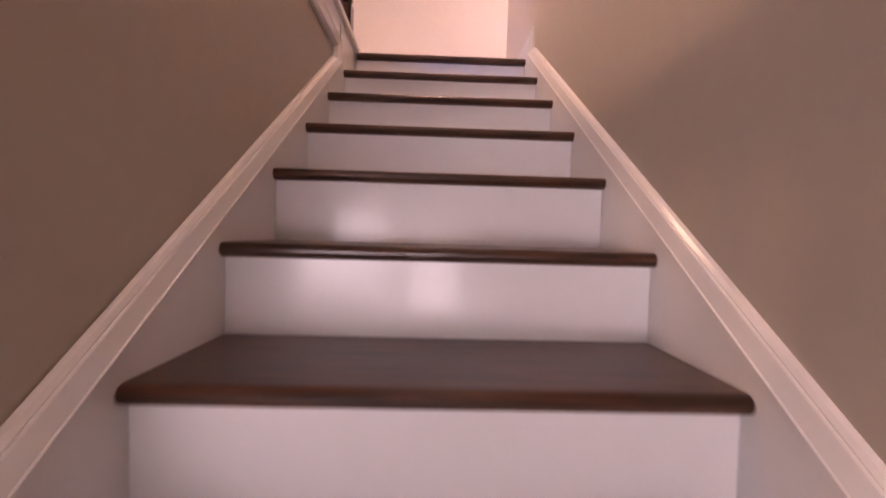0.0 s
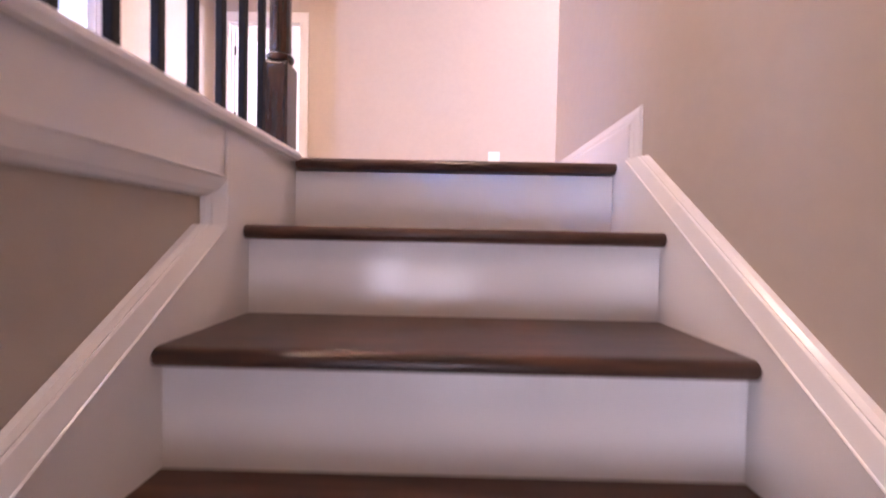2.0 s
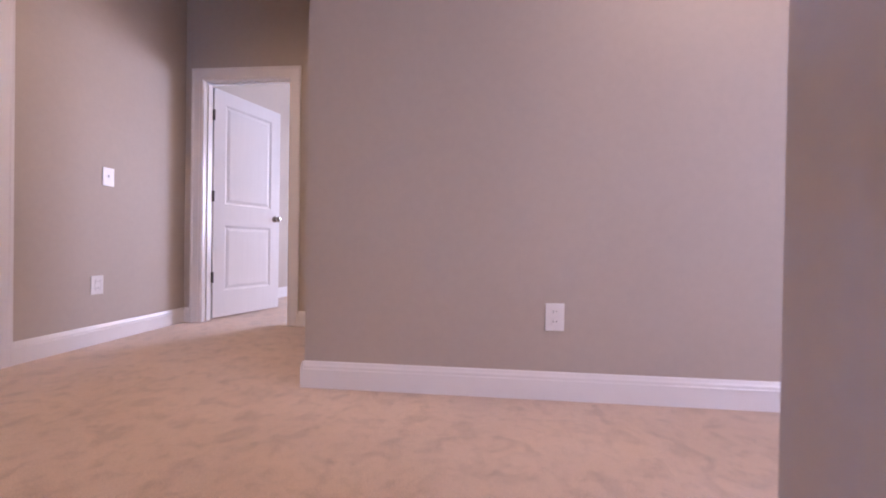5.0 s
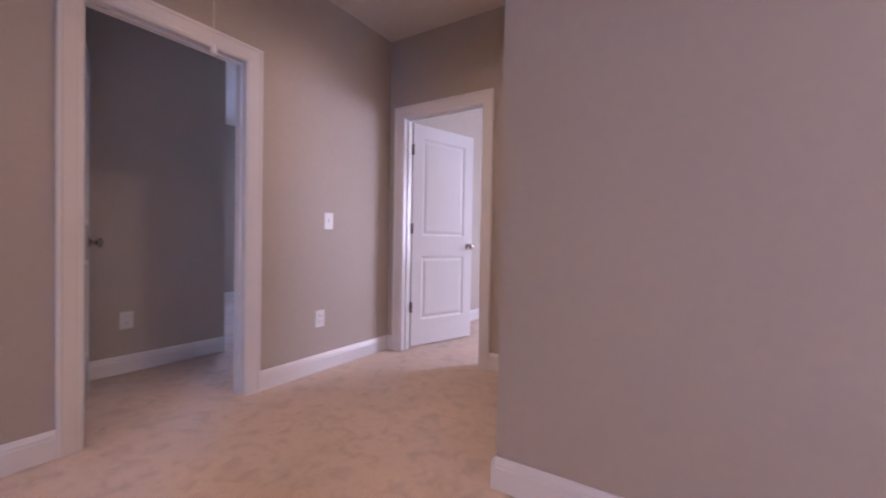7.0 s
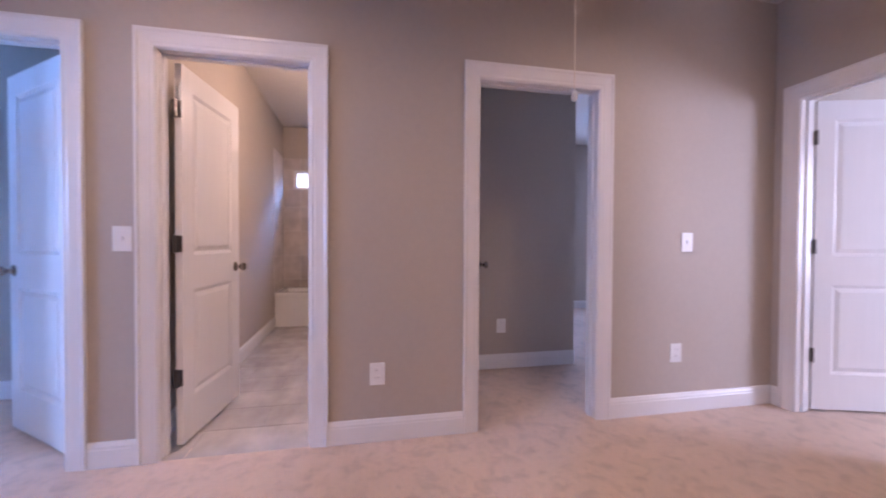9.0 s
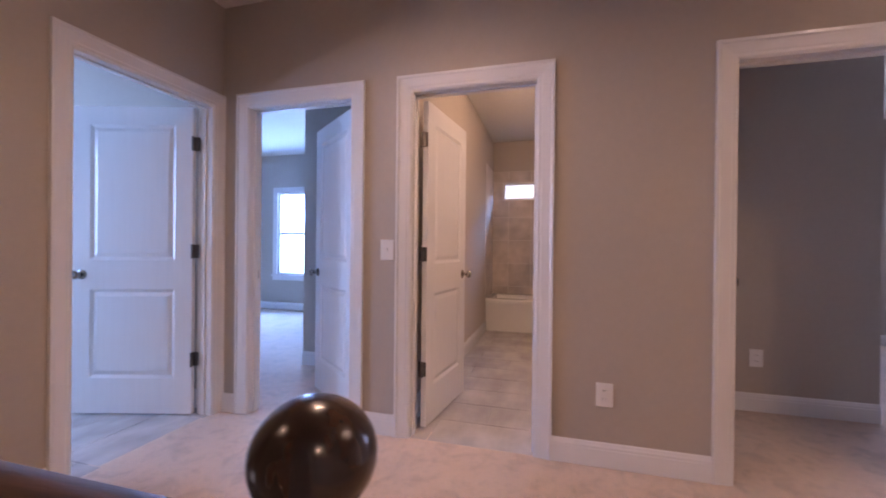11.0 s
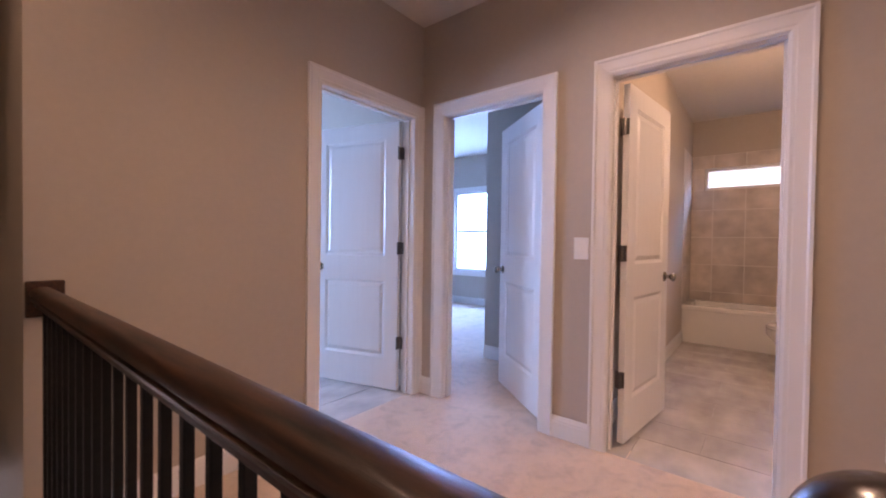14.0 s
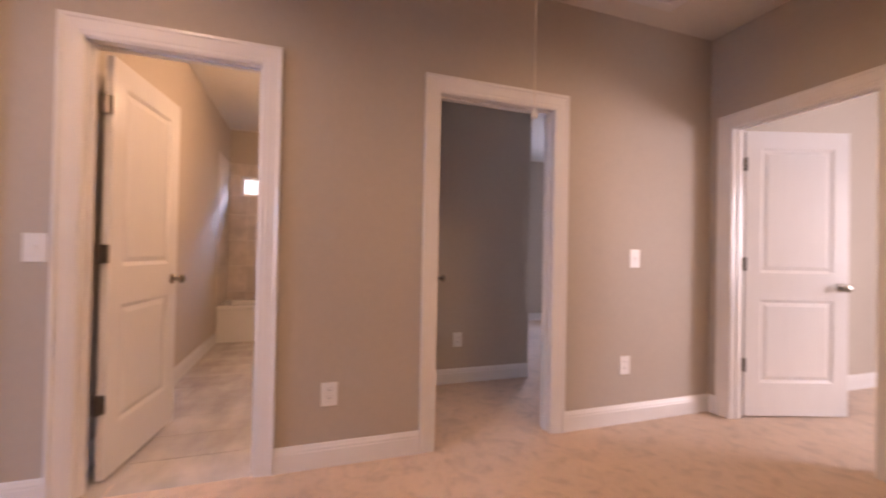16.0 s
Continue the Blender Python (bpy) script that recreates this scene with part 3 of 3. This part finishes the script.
guard = tagged(empty("balustrade"), "dark oak handrail on square black iron balusters", "balustrade")
RAIL = [(-0.021, 0.0), (0.021, 0.0), (0.021, 0.010), (0.024, 0.012), (0.029, 0.018), (0.030, 0.025), (0.0250, 0.0275), (0.0250, 0.032), (0.0305, 0.0345), (0.0315, 0.044), (0.029, 0.054), (0.020, 0.062), (0.007, 0.066)]
RAIL = RAIL + [(-a, b) for a, b in RAIL[::-1] if (a, b) not in ((-0.021, 0.0), (0.021, 0.0))]
part("handrail", sweep(RAIL, [(GX, SY + 0.018, 0.891), (GX, NPY - 0.034, 0.902)], ((1, 0, 0), (0, 0, 1)), True), WOODY, guard, "dark stained oak handrail with moulded sides")
part("rosette", boxed((GX - 0.060, SY + 0.0005, 0.850), (GX + 0.043, SY + 0.019, 0.978), 0.005), WOODY, guard, "dark square wooden wall rosette")
bal = None
shoe = boxed((-0.0165, -0.0165, 0), (0.0165, 0.0165, 0.010), 0.001)
for r0, r1, z0, z1 in ((0.014, 0.0105, 0.010, 0.022), (0.0135, 0.0125, 0.022, 0.028)):
    a = [shoe.verts.new((p * r0, q * r0, z0)) for p, q in ((-1, -1), (1, -1), (1, 1), (-1, 1))]
    b = [shoe.verts.new((p * r1, q * r1, z1)) for p, q in ((-1, -1), (1, -1), (1, 1), (-1, 1))]
    for i in range(4):
        shoe.faces.new((a[i], a[(i + 1) % 4], b[(i + 1) % 4], b[i]))
    shoe.faces.new(b)
    shoe.faces.new(a[::-1])
shoe_me = mesh_of("shoe", shoe, IRON)
bar_me = mesh_of("baluster", boxed((-0.0078, -0.0078, 0), (0.0078, 0.0078, 0.880), 0.0012), IRON)
for i in range(21):
    b = new("baluster", bar_me)
    b.parent, b.matrix_basis = guard, pose(GX, -0.040 - 0.0915 * i, 0.0155)
    s = new("shoe", shoe_me)
    s.parent = b

# ---- plates, cord, hatch ----


def plate(kind, m):
    """A wall plate in its own x (across), z (up), facing -y."""
    nm = "wall_outlet" if kind == "outlet" else "light_switch"
    t = tagged(empty(nm, m), "white duplex outlet on the greige wall" if kind == "outlet" else "white toggle light switch on the greige wall", "outlet" if kind == "outlet" else "light switch", nm + "s")
    part("cover", boxed((-0.042, -0.006, -0.062), (0.042, -0.0002, 0.062), 0.003), PLASTIC, t)
    if kind == "outlet":
        for z in (-0.021, 0.021):
            r = part("receptacle", boxed((-0.017, -0.0085, z - 0.0145), (0.017, -0.0055, z + 0.0145), 0.004), PLASTIC, t)
            for x, hh in ((-0.0065, 0.009), (0.0065, 0.007)):
                part("slot", boxed((x - 0.0012, -0.0092, z + 0.002 - hh / 2), (x + 0.0012, -0.0082, z + 0.002 + hh / 2)), SLOT, r)
    else:
        part("toggle", boxed((-0.005, -0.014, -0.004), (0.005, -0.0055, 0.013), 0.002), PLASTIC, t)
        part("toggle_frame", boxed((-0.007, -0.0075, -0.014), (0.007, -0.0055, 0.014), 0.001), PLASTIC, t)
    return t


for y, z, kind in ((0.477, 0.372, "outlet"), (2.405, 0.387, "outlet"), (2.478, 1.110, "switch"), (-0.751, 1.112, "switch")):
    plate(kind, pose(WX, y, z, 0, 0, 90))
plate("outlet", pose(0.733, BY, 0.370))
plate("outlet", pose(-3.2, 1.60, 0.372, 0, 0, 90))
plate("outlet", pose(-0.66, SY, 0.392, 0, 0, 180))

hatch = tagged(empty("attic_hatch", pose(-1.61, 1.88, H)), "white panelled pull-down attic hatch in the ceiling", "attic hatch")
part("panel", boxed((-0.26, -0.62, -0.008), (0.26, 0.62, 0.0)), TRIM, hatch)
for a, b in (((-0.33, -0.69), (-0.262, 0.69)), ((0.262, -0.69), (0.33, 0.69)), ((-0.262, -0.69), (0.262, -0.622)), ((-0.262, 0.622), (0.262, 0.69))):
    part("frame_board", boxed((*a, -0.018), (*b, -0.0005), 0.003), TRIM, hatch)
part("latch_boss", lathe([(0.034, -0.008), (0.034, -0.012), (0.026, -0.016), (0.012, -0.017)], 20), PLASTIC, hatch, m=pose(-0.21, 0.60, 0))
cord = tagged(empty("pull_cord", pose(-1.48, 1.29, 0)), "thin pull cord with a white knob below the attic hatch", "pull cord")
part("string", lathe([(0.0018, 1.765), (0.0018, H - 0.008)], 8), CORD, cord)
part("knob", lathe([(0.004, 1.768), (0.009, 1.760), (0.014, 1.735), (0.012, 1.722), (0.004, 1.717)], 16), PLASTIC, cord)

# ---- recessed ceiling lights ----


def recessed(x, y, z):
    t = tagged(empty("recessed_light", pose(x, y, z)), "round white recessed ceiling downlight out of view, lit warm", "ceiling light", "recessed ceiling lights")
    part("trim_ring", lathe([(0.062, -0.0005), (0.092, -0.0005), (0.090, -0.006), (0.066, -0.008), (0.062, -0.002)], 32), PLASTIC, t)
    part("lens", lathe([(0.061, -0.0008), (0.061, -0.003), (0.02, -0.0045)], 32), LAMPG, t, "glowing opal lens")
    return t


# The stairwell fixture is made up to carry its fill lamp.
for x, y, p in CANS:
    recessed(x, y, H)
# Unseen foyer fixture, added to go with the stair fill.
recessed(0.42, -4.6, -0.34)

# ---- windows ----


def window(name, axis, c, a0, a1, z0, z1, inward, sashes, label):
    """A window in a wall whose inner face is c, opening a0..a1, z0..z1; inward is the sign of the room side."""
    t = tagged(empty(name), label, "window", "windows", "structure")

    def B(p, q, z, w, d0, d1, bev=0.002):
        d0, d1 = c + inward * d0, c + inward * d1
        return boxed((d0, p, z), (d1, q, w), bev) if axis == "x" else boxed((p, d0, z), (q, d1, w), bev)

    f = 0.035
    part("window_frame", B(a0, a0 + f, z0, z1, -0.12, -0.02), TRIM, t)
    part("window_frame", B(a1 - f, a1, z0, z1, -0.12, -0.02), TRIM, t)
    part("window_frame", B(a0 + f, a1 - f, z1 - f, z1, -0.12, -0.02), TRIM, t)
    part("window_frame", B(a0 + f, a1 - f, z0, z0 + f, -0.12, -0.02), TRIM, t)
    edges = [z0 + f + (z1 - z0 - 2 * f) * i / sashes for i in range(sashes + 1)]
    for i in range(sashes):
        g = part("pane", B(a0 + f, a1 - f, edges[i], edges[i + 1], -0.075, -0.070, 0), GLASS, t)
        g.visible_shadow = False
    for z in edges[1:-1]:
        part("meeting_rail", B(a0 + f, a1 - f, z - 0.022, z + 0.022, -0.10, -0.045), TRIM, t)
    if sashes > 1:
        cw = 0.09
        part("window_casing", B(a0 - cw, a0, z0, z1 + cw, 0.0, 0.018), TRIM, t)
        part("window_casing", B(a1, a1 + cw, z0, z1 + cw, 0.0, 0.018), TRIM, t)
        part("window_casing", B(a0, a1, z1, z1 + cw, 0.0, 0.018), TRIM, t)
        part("window_sill", B(a0 - cw - 0.02, a1 + cw + 0.02, z0 - 0.025, z0, -0.02, 0.045), TRIM, t)
        part("apron", B(a0 - cw, a1 + cw, z0 - 0.10, z0 - 0.025, 0.0, 0.016), TRIM, t)
    return t


window("window_1", "x", OUT, -4.55, -3.62, 0.62, 2.08, 1, 2, "white double-hung bedroom window full of daylight")
window("window_2", "x", OUT, -0.54, 0.70, 1.85, 2.126, 1, 1, "narrow white transom window above the bathtub")
window("window_3", "x", OUT, 4.405, 5.34, 0.62, 2.10, 1, 2, "white double-hung window in the far room")
window("window_4", "y", -4.48, -1.3, -0.4, 0.85, 2.15, 1, 2, "white double-hung laundry window")
window("window_5", "x", 3.6, -1.6, -0.2, 0.8, 2.1, -1, 2, "white double-hung loft window")
window("window_6", "y", 6.7, 0.5, 1.9, 0.8, 2.2, -1, 2, "white double-hung window in the north room")
window("window_7", "y", -6.98, -3.3, -0.35, -1.9, -0.5, 1, 2, "white foyer window")
window("window_8", "y", -6.98, -0.02, 0.88, -2.55, -0.62, 1, 2, "tall white glazed foyer opening")
for axis, c, a0, a1, z0, z1 in (("x", -9.5, -10, 10, -2.9, 5), ("y", -8.0, -4, 4, -2.9, 0)):
    a, b = ((c - 0.02, a0, z0), (c, a1, z1)) if axis == "x" else ((a0, c - 0.02, z0), (a1, c, z1))
    structure("backdrop", boxed(a, b), DAY, "white overexposed daylight outside the window", "sky")

# ---- bathroom ----
tub = tagged(empty("bathtub"), "white built-in bathtub with a plain apron", "bathtub")
bm = bmesh.new()
x0, x1, y0, y1, zt = OUT + 0.012, -5.325, -0.683, 0.838, 0.44
outer = [(x0, y0), (x1, y0), (x1, y1), (x0, y1)]
rings = []
for ins, z in ((0, 0), (0, zt - 0.012), (0.006, zt), (0.075, zt), (0.085, zt - 0.012), (0.13, 0.12), (0.18, 0.09)):
    rings.append([bm.verts.new((x + (ins if x == x0 else -ins), y + (ins if y == y0 else -ins), z)) for x, y in outer])
for p, q in zip(rings, rings[1:]):
    for i in range(4):
        bm.faces.new((p[i], p[(i + 1) % 4], q[(i + 1) % 4], q[i]))
bm.faces.new(rings[-1])
bmesh.ops.bevel(bm, geom=[e for e in bm.edges if abs(e.verts[0].co.z - e.verts[1].co.z) > 0.1], offset=0.03, segments=4, affect="EDGES")
part("basin", bm, ENAMEL, tub)
part("apron_lip", boxed((x1 - 0.01, y0, 0.385), (x1 + 0.010, y1, 0.432), 0.006), ENAMEL, tub)

toilet = tagged(empty("toilet", pose(-4.55, 0.09, 0)), "white toilet with a closed lid by the bathroom wall", "toilet")


def oval(levels, segs=28):
    bm = bmesh.new()
    rings = []
    for cy, rx, ry, z in levels:
        rings.append([bm.verts.new((rx * math.cos(2 * math.pi * i / segs), cy + ry * math.sin(2 * math.pi * i / segs), z)) for i in range(segs)])
    for p, q in zip(rings, rings[1:]):
        for i in range(segs):
            bm.faces.new((p[i], p[(i + 1) % segs], q[(i + 1) % segs], q[i])).smooth = True
    bm.faces.new(rings[0][::-1])
    bm.faces.new(rings[-1])
    return bm


part("bowl", oval([(0.34, 0.11, 0.22, 0), (0.34, 0.105, 0.21, 0.05), (0.33, 0.10, 0.19, 0.15), (0.28, 0.13, 0.21, 0.26), (0.25, 0.175, 0.245, 0.34), (0.25, 0.185, 0.25, 0.385), (0.25, 0.18, 0.245, 0.395)]), ENAMEL, toilet)
part("seat", oval([(0.25, 0.180, 0.243, 0.397), (0.25, 0.190, 0.252, 0.402), (0.25, 0.190, 0.252, 0.412), (0.25, 0.184, 0.246, 0.416)]), ENAMEL, toilet)
part("lid", oval([(0.25, 0.180, 0.243, 0.419), (0.25, 0.188, 0.250, 0.423), (0.25, 0.186, 0.248, 0.434), (0.25, 0.165, 0.225, 0.441)]), ENAMEL, toilet)
part("tank", boxed((-0.22, 0.545, 0.40), (0.22, 0.735, 0.74), 0.02), ENAMEL, toilet)
part("tank_lid", boxed((-0.23, 0.535, 0.742), (0.23, 0.740, 0.775), 0.01), ENAMEL, toilet)

vent = tagged(empty("ceiling_vent", pose(-5.4, 4.85, H)), "small white ceiling air vent", "ceiling vent")
part("vent_frame", boxed((-0.16, -0.09, -0.008), (0.16, 0.09, -0.0005), 0.002), TRIM, vent)
for i in range(7):
    part("slat", boxed((-0.14, -0.07 + 0.021 * i, -0.012), (0.14, -0.062 + 0.021 * i, -0.008)), TRIM, vent)

# ---- tiles ----
rng = random.Random(4)


def tile_mesh(a, b, m, th=0.006):
    return mesh_of("tile", boxed((-a / 2, -b / 2, 0), (a / 2, b / 2, th), 0.0012), m)


def tile_floor(parent, x0, x1, y0, y1, tx=0.3045, ty=0.609):
    """Running-bond floor tiles; long sides along y."""
    cache = {}
    r, x = 0, x1
    while x > x0 + 0.02:
        xa = max(x - tx, x0)
        y = y0 - (0.0 if r % 2 else ty * 0.5) - 0.13
        while y < y1:
            p, q = max(y, y0), min(y + ty, y1)
            if q - p > 0.02:
                key = (round(x - xa, 3), round(q - p, 3))
                if key not in cache:
                    cache[key] = tile_mesh(key[0] - 0.0035, key[1] - 0.0035, MARBLE)
                t = new("tile", cache[key])
                t.parent, t.matrix_basis = parent, pose((x + xa) / 2, (p + q) / 2, -0.010 + rng.uniform(0, 0.0006))
            y += ty
        x -= tx
        r += 1


tile_floor(BATHF, -5.32, WX2 + 0.11, -0.669, 0.824)
tile_floor(LAUNF, WX + 0.016, -0.16, -4.46, SY2 + 0.10, 0.609, 0.3045)
wt = structure("tile_surround", holed("x", OUT, OUT + 0.004, -0.6845, 0.8395, 0.43, 2.29, [(-0.54, 0.70, 1.85, 2.126)]), GROUT, "taupe stone tiled wall above the bathtub", "tiled wall")
wt2 = structure("tile_surround_side", boxed((OUT + 0.004, -0.6845, 0.43), (-5.30, -0.681, 2.29)), GROUT, "taupe stone tiled side wall above the bathtub", "tiled wall")
zs = [0.44, 0.555, 0.902, 1.249, 1.596, 1.85, 2.126, 2.29]
ysn = [-0.681, -0.447, -0.116, 0.215, 0.546, 0.70, 0.839]
cache = {}
for z0, z1 in zip(zs, zs[1:]):
    for y0, y1 in zip(ysn, ysn[1:]):
        segs = [(y0, y1)]
        if z0 == 1.85:
            segs = [(y0, min(y1, -0.54))] if y0 < -0.54 else ([(y0, y1)] if y0 >= 0.70 else [])
        for p, q in segs:
            key = (round(q - p, 3), round(z1 - z0, 3))
            if key not in cache:
                cache[key] = tile_mesh(key[1] - 0.006, key[0] - 0.006, WTILE, 0.003)
            t = new("tile", cache[key])
            t.parent, t.matrix_basis = wt, pose(OUT + 0.003, (p + q) / 2, (z0 + z1) / 2, 0, 90, 0)
    for xa, xb in ((OUT + 0.010, OUT + 0.34), (OUT + 0.34, -5.302)):
        key = ("s", round(xb - xa, 3), round(z1 - z0, 3))
        if key not in cache:
            cache[key] = tile_mesh(key[1] - 0.006, key[2] - 0.006, WTILE, 0.003)
        t = new("tile", cache[key])
        t.parent, t.matrix_basis = wt2, pose((xa + xb) / 2, -0.682, (z0 + z1) / 2, -90, 0, 0)
for o in [o for o in bpy.data.objects if o.type == "MESH"]:
    o.data.set_sharp_from_angle(angle=radians(35)) if any(p.use_smooth for p in o.data.polygons) else None
